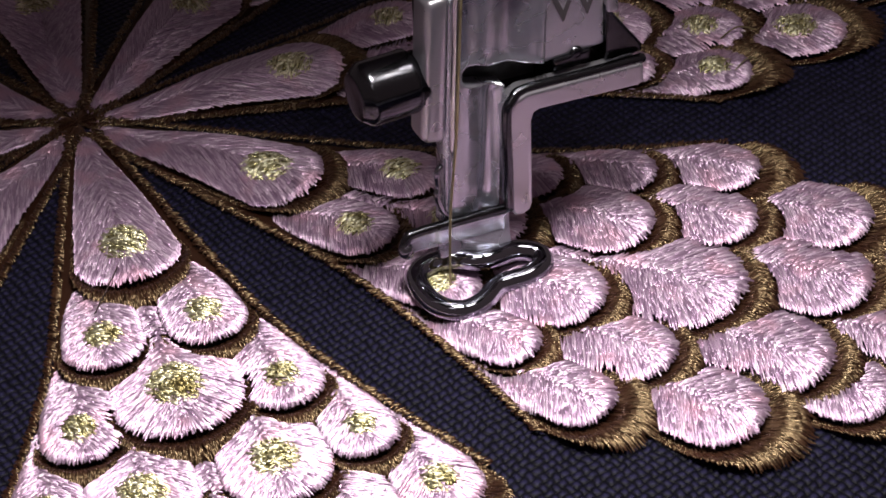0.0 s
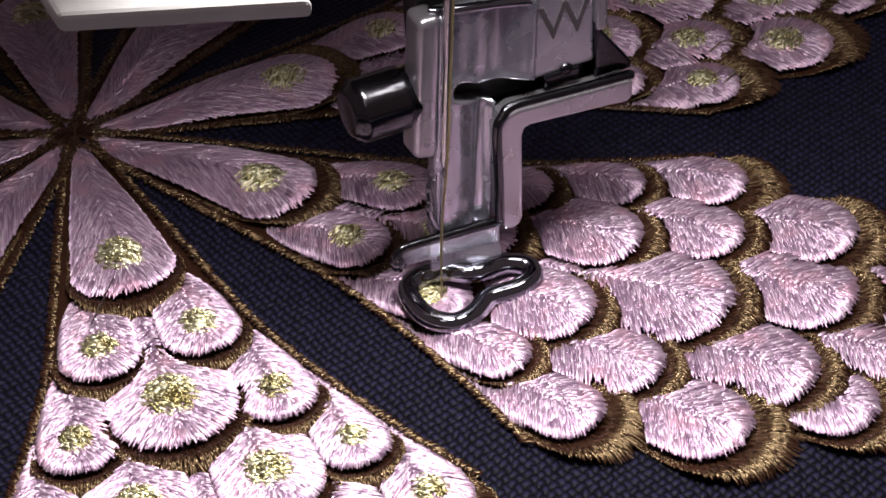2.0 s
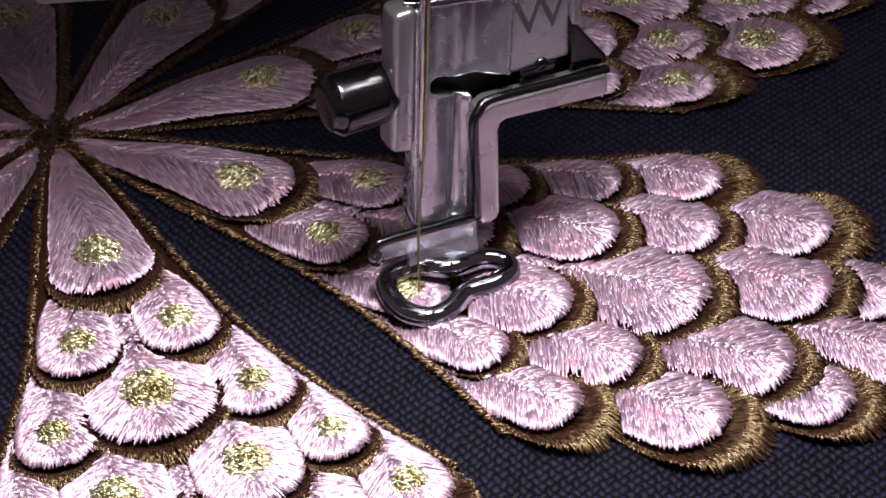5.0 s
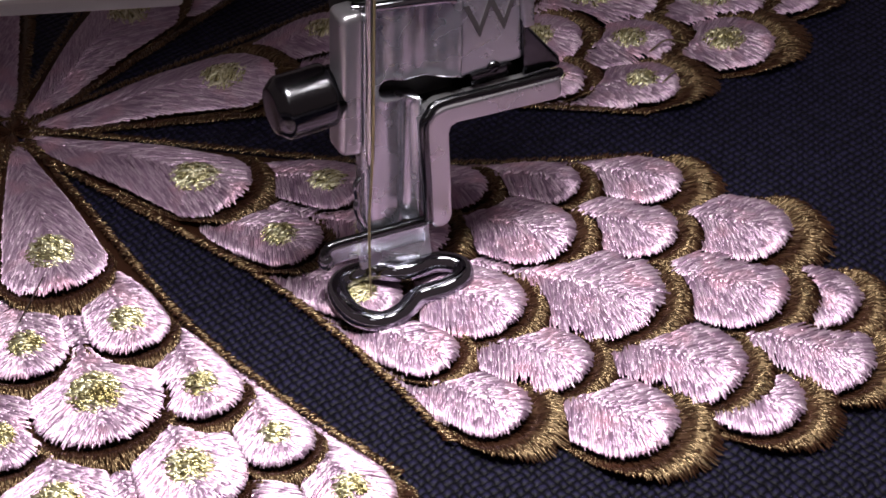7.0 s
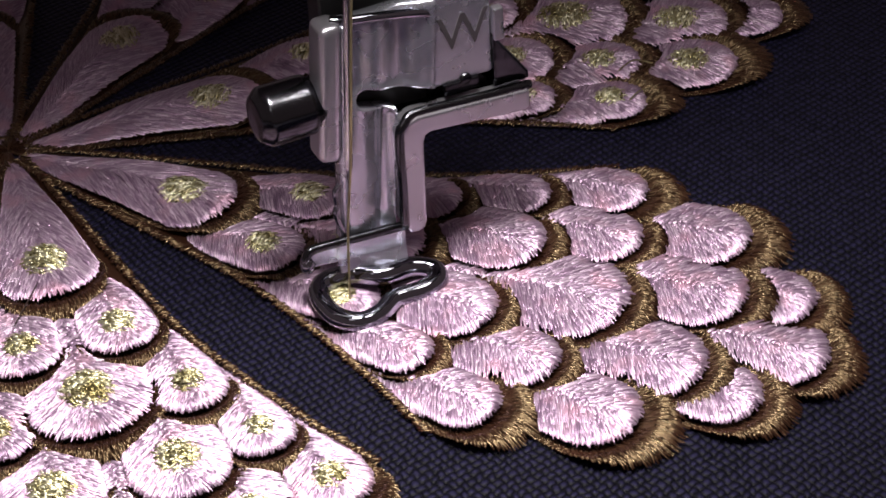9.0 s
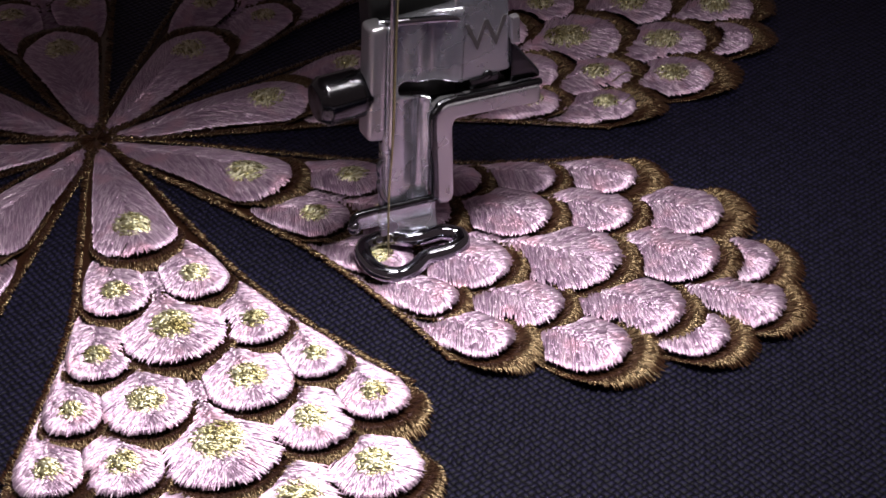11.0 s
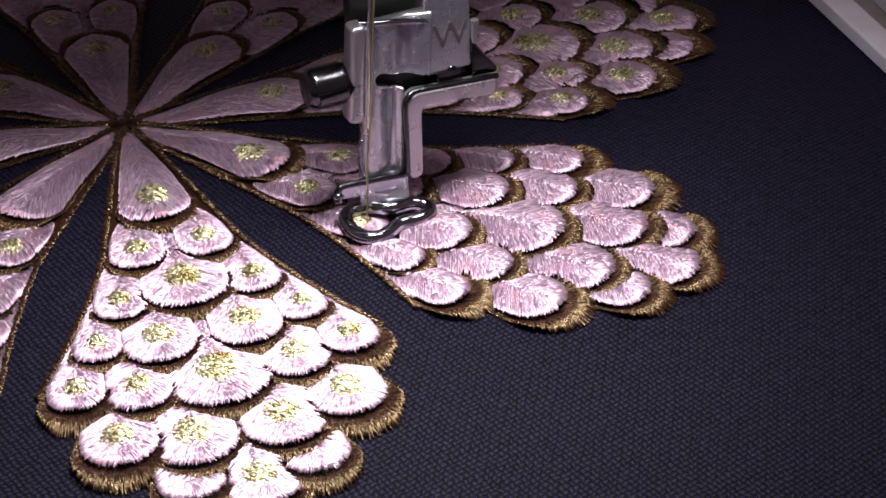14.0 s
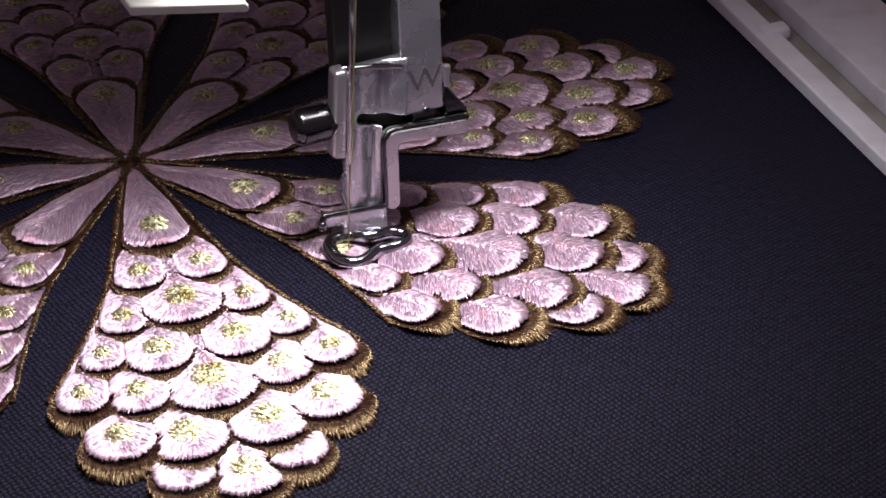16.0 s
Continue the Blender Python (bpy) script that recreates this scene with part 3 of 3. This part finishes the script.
# ---------------------------------------------------------------- hoop
def hoop():
    top = thing("embroidery_hoop", pose(0, 0, CLOTH_Z, 0, 0, HOOP_YAW), "pale grey plastic embroidery hoop clamping the navy cloth", "hoop")
    iu, iv = 81.3, 104.0
    for lo, hi, z0, z1, nm in ((0, 3.3, 0.0, 2.0, "inner_rim"), (3.35, 6.6, 0.0, 0.5, "clamping_channel"), (6.65, 18.4, 0.0, 3.2, "outer_rim")):
        for sgn in (1, -1):
            a, b = sorted((sgn * (iu + lo), sgn * (iu + hi)))
            part(nm, box((a, -iv - hi, z0), (b, iv + hi, z1), 0.4, 3), HOOP_SHADED if nm == "clamping_channel" else HOOP_PLASTIC, top)
            a, b = sorted((sgn * (iv + lo), sgn * (iv + hi)))
            part(nm, box((-iu - lo + 0.02, a, z0), (iu + lo - 0.02, b, z1), 0.4, 3), HOOP_SHADED if nm == "clamping_channel" else HOOP_PLASTIC, top)
    part("rib", box((iu + 0.9, -1.2, 1.0), (iu + 4.6, 1.2, 2.7), 0.6, 4), HOOP_PLASTIC, top)


hoop()

# ---------------------------------------------------------------- embroidery foot
FOOT_POSE = Matrix.Translation(NEEDLE) @ pose(0, 0, 0, 0, 0, FOOT_YAW)


def embroidery_foot():
    foot = thing("embroidery_presser", FOOT_POSE, "polished chrome embroidery foot with an open loop hovering over the stitches", "presser foot")
    loop = spline([(-2.0, 0.3, 0.6), (-1.65, -1.5, 0.3), (-0.4, -2.65, 0.15), (1.2, -2.5, 0.15), (2.8, -1.6, 0.2), (4.7, -1.75, 0.25), (6.15, -1.4, 0.35),
                   (6.45, -0.3, 0.5), (5.2, 0.45, 0.75), (3.6, 0.4, 0.9), (2.4, 0.55, 0.95), (1.1, 1.55, 0.95), (-0.4, 1.9, 0.9), (-1.6, 1.5, 0.8)], True, 6)
    part("loop", tube(loop, 0.73, True, 18, 1.0), CHROME, foot, "rounded chrome wire loop", True)

    def slope(co):
        k = (co.z - 0.6) / 3.0
        co.y += k * 0.2 - 0.9 * max(co.x - 2.5, 0) / 2.6 * (1 - k)
        co.x += (0.6 - k) * (0.25 if co.x < 2.5 else -0.25)

    def fall(co):
        co.z -= 0.10 * (co.x - 1.5)

    part("toe_plate", box((0.0, 1.3, 1.0), (5.1, 1.7, 3.6), 0.15, 2, shear=slope), SATIN, foot, "blue-grey sloping toe plate")
    part("rolled_edge", tube(spline([(-2.45, 1.1, 3.0), (-2.6, 1.15, 3.6), (-2.25, 1.2, 4.25), (-1.6, 1.25, 4.4), (1.5, 1.3, 4.15), (5.3, 1.3, 3.85)], False, 6), 0.34, n=14), DARKENED_CHROME, foot, "dark rolled chrome edge", True)
    part("toe_lip", box((-2.2, 1.05, 2.6), (5.1, 1.6, 4.05), 0.2, 3, shear=fall), SATIN, foot)
    part("toe_ball", lathe([(2.75, 0.05), (2.85, 0.33), (3.1, 0.5), (3.35, 0.55), (3.6, 0.5), (3.85, 0.33), (3.95, 0.05)], (-2.45, 1.1, 0), n=20), CHROME, foot, "", True)
    part("post", slotted_plate(), SATIN, foot, "satin steel plate with a round-ended slot", True)
    part("post_lug", tube(spline([(0.75, 1.7, 8.7), (0.3, 1.6, 8.3), (0.35, 1.6, 7.2), (0.15, 1.5, 6.6), (0.5, 1.5, 5.2), (0.95, 1.5, 4.7)], False, 5), 0.22, n=10), CHROME, foot, "", True)
    bm = bmesh.new()
    outline = [(4.9, 4.4), (5.3, 3.6), (5.9, 3.45), (6.4, 3.7), (6.6, 4.2), (6.72, 10.8), (6.9, 11.3), (7.3, 11.45), (14.6, 10.75), (14.95, 11.0), (14.95, 12.3), (14.65, 12.5), (6.3, 13.05), (5.4, 12.7), (5.0, 11.9)]
    face = [bm.verts.new((u, 0.5, z)) for u, z in outline]
    back = [bm.verts.new((u, 2.2, z)) for u, z in outline]
    bm.faces.new(face)
    bm.faces.new(back[::-1])
    for i in range(len(outline)):
        jn = (i + 1) % len(outline)
        bm.faces.new((face[jn], face[i], back[i], back[jn]))
    bmesh.ops.recalc_face_normals(bm, faces=bm.faces)
    bmesh.ops.bevel(bm, geom=[e for e in bm.edges if abs(e.verts[0].co.y - e.verts[1].co.y) < 1e-5], offset=0.3, segments=3, affect="EDGES", profile=0.6)
    part("angled_rib", bm, BRIGHT_STEEL, foot, "bright angled steel rib")
    part("rib_edge", tube(spline([(4.88, 0.62, 4.3), (4.92, 0.62, 8.0), (4.94, 0.62, 11.8), (5.40, 0.7, 12.7), (6.4, 0.95, 13.08), (10.5, 0.95, 12.8), (14.6, 0.95, 12.55), (15.05, 1.3, 12.3)], False, 6), 0.34, n=12), DARKENED_CHROME, foot, "dark polished edge", True)

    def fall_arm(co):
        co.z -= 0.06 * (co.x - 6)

    part("shelf", box((5.6, 2.0, 11.6), (15.0, 5.0, 12.6), 0.3, 3, shear=fall_arm), DARKENED_CHROME, foot)

    def gusset_shape(co):
        if co.x > 14 and co.z > 15:
            co.z = 13.2

    part("gusset", box((12.7, 1.5, 12.6), (15.4, 4.6, 17.0), 0.2, 2, shear=gusset_shape), DARKENED_CHROME, foot, "dark gusset behind the arm")
    part("gusset_tip", box((12.75, 1.3, 16.5), (13.5, 2.0, 19.0), 0.15, 2), BRIGHT_STEEL, foot)
    part("slot_floor", box((2.2, 3.2, 12.4), (8.3, 3.7, 16.4), 0.1), BLACK_PLASTIC, foot)
    part("top_lip", tube(spline([(1.3, 2.3, 21.2), (2.4, 1.9, 21.1), (5.0, 1.75, 20.75), (7.6, 1.7, 20.2), (8.3, 1.9, 19.7)], False, 6), 0.32, n=12), CHROME, foot, "", True)

    def lean(co):
        co.x += 0.085 * (co.z - 10.5)
        if co.z < 12:
            co.z -= 0.25 * co.x

    part("side_column", box((-0.72, 1.2, 10.9), (0.88, 3.4, 21.3), 0.62, 6, shear=lean), BRIGHT_STEEL, foot, "bright rounded side column", True)
    part("lettered_block", box((7.9, 1.75, 13.95), (12.75, 4.2, 30.0), 0.3, 3), SATIN, foot, "satin steel block with an engraved letter")
    part("back_block", box((1.4, 4.25, 13.0), (12.2, 6.5, 30.0), 0.4, 3), BLACK_PLASTIC, foot)
    part("notch", lathe([(1.5, 0.3), (1.6, 0.48), (2.2, 0.48)], (10.6, 0, 14.0), "y", 20), DARKENED_CHROME, foot, "", True)
    part("notch", box((8.9, 1.5, 13.2), (11.6, 2.0, 14.1), 0.2, 3), DARKENED_CHROME, foot)
    part("fixing_screw", lathe([(-4.75, 0.05), (-4.75, 1.35), (-4.74, 1.49), (-4.68, 1.57), (-4.22, 1.96), (-4.12, 2.03), (-3.98, 2.09), (-3.8, 2.1), (-1.2, 2.1), (-0.95, 2.07), (-0.85, 1.98), (-0.8, 1.8), (-0.3, 1.8)], (0.4, 3.0, 15.0), "x", 36), DARKENED_CHROME, foot, "chrome fixing screw with dark reflections", True)
    part("presser_bar", lathe([(29.5, 2.6), (30, 3.0), (80, 3.0)], (5.0, 4.6, 0)), CHROME, foot, "", True)
    cu = bpy.data.curves.new("engraved_letter", "FONT")
    cu.body, cu.size, cu.extrude, cu.align_x = "W", 3.7 * MM, 0.03 * MM, "CENTER"
    tmp = bpy.data.objects.new("engraved_letter", cu)
    me = bpy.data.meshes.new_from_object(tmp)
    bpy.data.objects.remove(tmp)
    me.materials.append(INK)
    letter = child("engraved_letter", me, foot, "engraved letter W")
    letter.matrix_local = pose(10.6 * MM, 1.73 * MM, 16.7 * MM, 90, 0, 0)


embroidery_foot()


def needle_bar():
    bar = thing("needle_bar", FOOT_POSE, "raised needle bar with clamp, black screw knob and steel needle", "sewing needle")
    part("needle", lathe([(9.6, 0.04), (11.2, 0.26), (14, 0.30), (24, 0.32), (26, 0.40), (44, 0.40)], (0, 0, 0), n=16, lean=0.075), NEEDLE_STEEL, bar, "slim steel needle", True)
    part("bar", lathe([(43, 2.4), (43.4, 2.6), (92, 2.6)], (0.3, 0.6, 0)), SATIN, bar, "", True)
    clamp = part("clamp", box((-2.6, -2.2, 40.0), (4.6, 3.0, 47.0), 0.5, 3), SATIN, bar, "steel needle clamp marked 6")
    part("clamp_screw", lathe([(4.5, 1.6), (4.7, 1.8), (14.0, 1.8), (14.2, 1.6)], (0, 0.4, 44.2), "x"), SATIN, bar, "", True)
    bm = lathe([(14.1, 1.9), (14.4, 2.3), (17.6, 2.3), (18.0, 2.0)], (0, 0.4, 44.2), "x", 36)
    for v in bm.verts:
        a = round(math.atan2(v.co.z - 44.2, v.co.y - 0.4) / (2 * math.pi) * 36)
        if a % 2:
            v.co.y, v.co.z = 0.4 + (v.co.y - 0.4) * 0.93, 44.2 + (v.co.z - 44.2) * 0.93
    part("knob", bm, BLACK_PLASTIC, bar, "ribbed black plastic knob")
    cu = bpy.data.curves.new("engraved_number", "FONT")
    cu.body, cu.size, cu.extrude, cu.align_x = "6", 3.0 * MM, 0.03 * MM, "CENTER"
    tmp = bpy.data.objects.new("engraved_number", cu)
    me = bpy.data.meshes.new_from_object(tmp)
    bpy.data.objects.remove(tmp)
    me.materials.append(INK)
    mark = child("engraved_number", me, clamp)
    mark.matrix_local = pose(1.6 * MM, -2.22 * MM, 42.2 * MM, 90, 0, 0)


needle_bar()


def needle_thread():
    bm = tube(spline([(3.8, -0.5, 48), (2.7, -0.55, 34), (1.5, -0.5, 20), (0.9, -0.35, 12.0), (0.4, 0.1, 6), (0.0, 0.0, -0.2)], False, 8), 0.085, n=6)
    bmesh.ops.scale(bm, vec=(MM, MM, MM), verts=bm.verts)
    me = bpy.data.meshes.new("needle_thread")
    bm.to_mesh(me)
    bm.free()
    me.materials.append(GOLD)
    ob = new("needle_thread", me)
    ob.matrix_world = FOOT_POSE
    tagged(ob, "gold thread running down the needle to the stitches", "thread")


needle_thread()


def machine_head():
    head = thing("sewing_machine_head", FOOT_POSE, "white plastic sewing machine head above the foot", "sewing machine")
    # out of view; added and sized to block lamp light from the back petals
    part("shading_housing", box((-48, 2.5, 53), (60, 130, 94), 3, 4), WHITE_PLASTIC, head)

    def squared(co):
        co.y -= math.tan(radians(FOOT_YAW)) * (co.x + 24.0)

    part("cover_lip", box((-28.6, -31.9, 48.0), (-19.6, -23.5, 48.9), 0.42, 4, shear=squared), WHITE_PLASTIC, head, "rounded white plastic lip of the cover")
    part("cover_web", box((-28.2, -24.4, 48.8), (-20.0, -23.6, 94.5), 0.3, 3, shear=squared), WHITE_PLASTIC, head)
    # unseen panel, added so that the chrome below mirrors something dark
    part("dark_panel", box((-46, -34, 93.6), (58, 2.4, 94.9), 0.3), BLACK_PLASTIC, head, "unseen dark panel added under the head")
    part("front_cover", box((-48, -36, 95), (60, 130, 200), 6, 4), WHITE_PLASTIC, head)


machine_head()
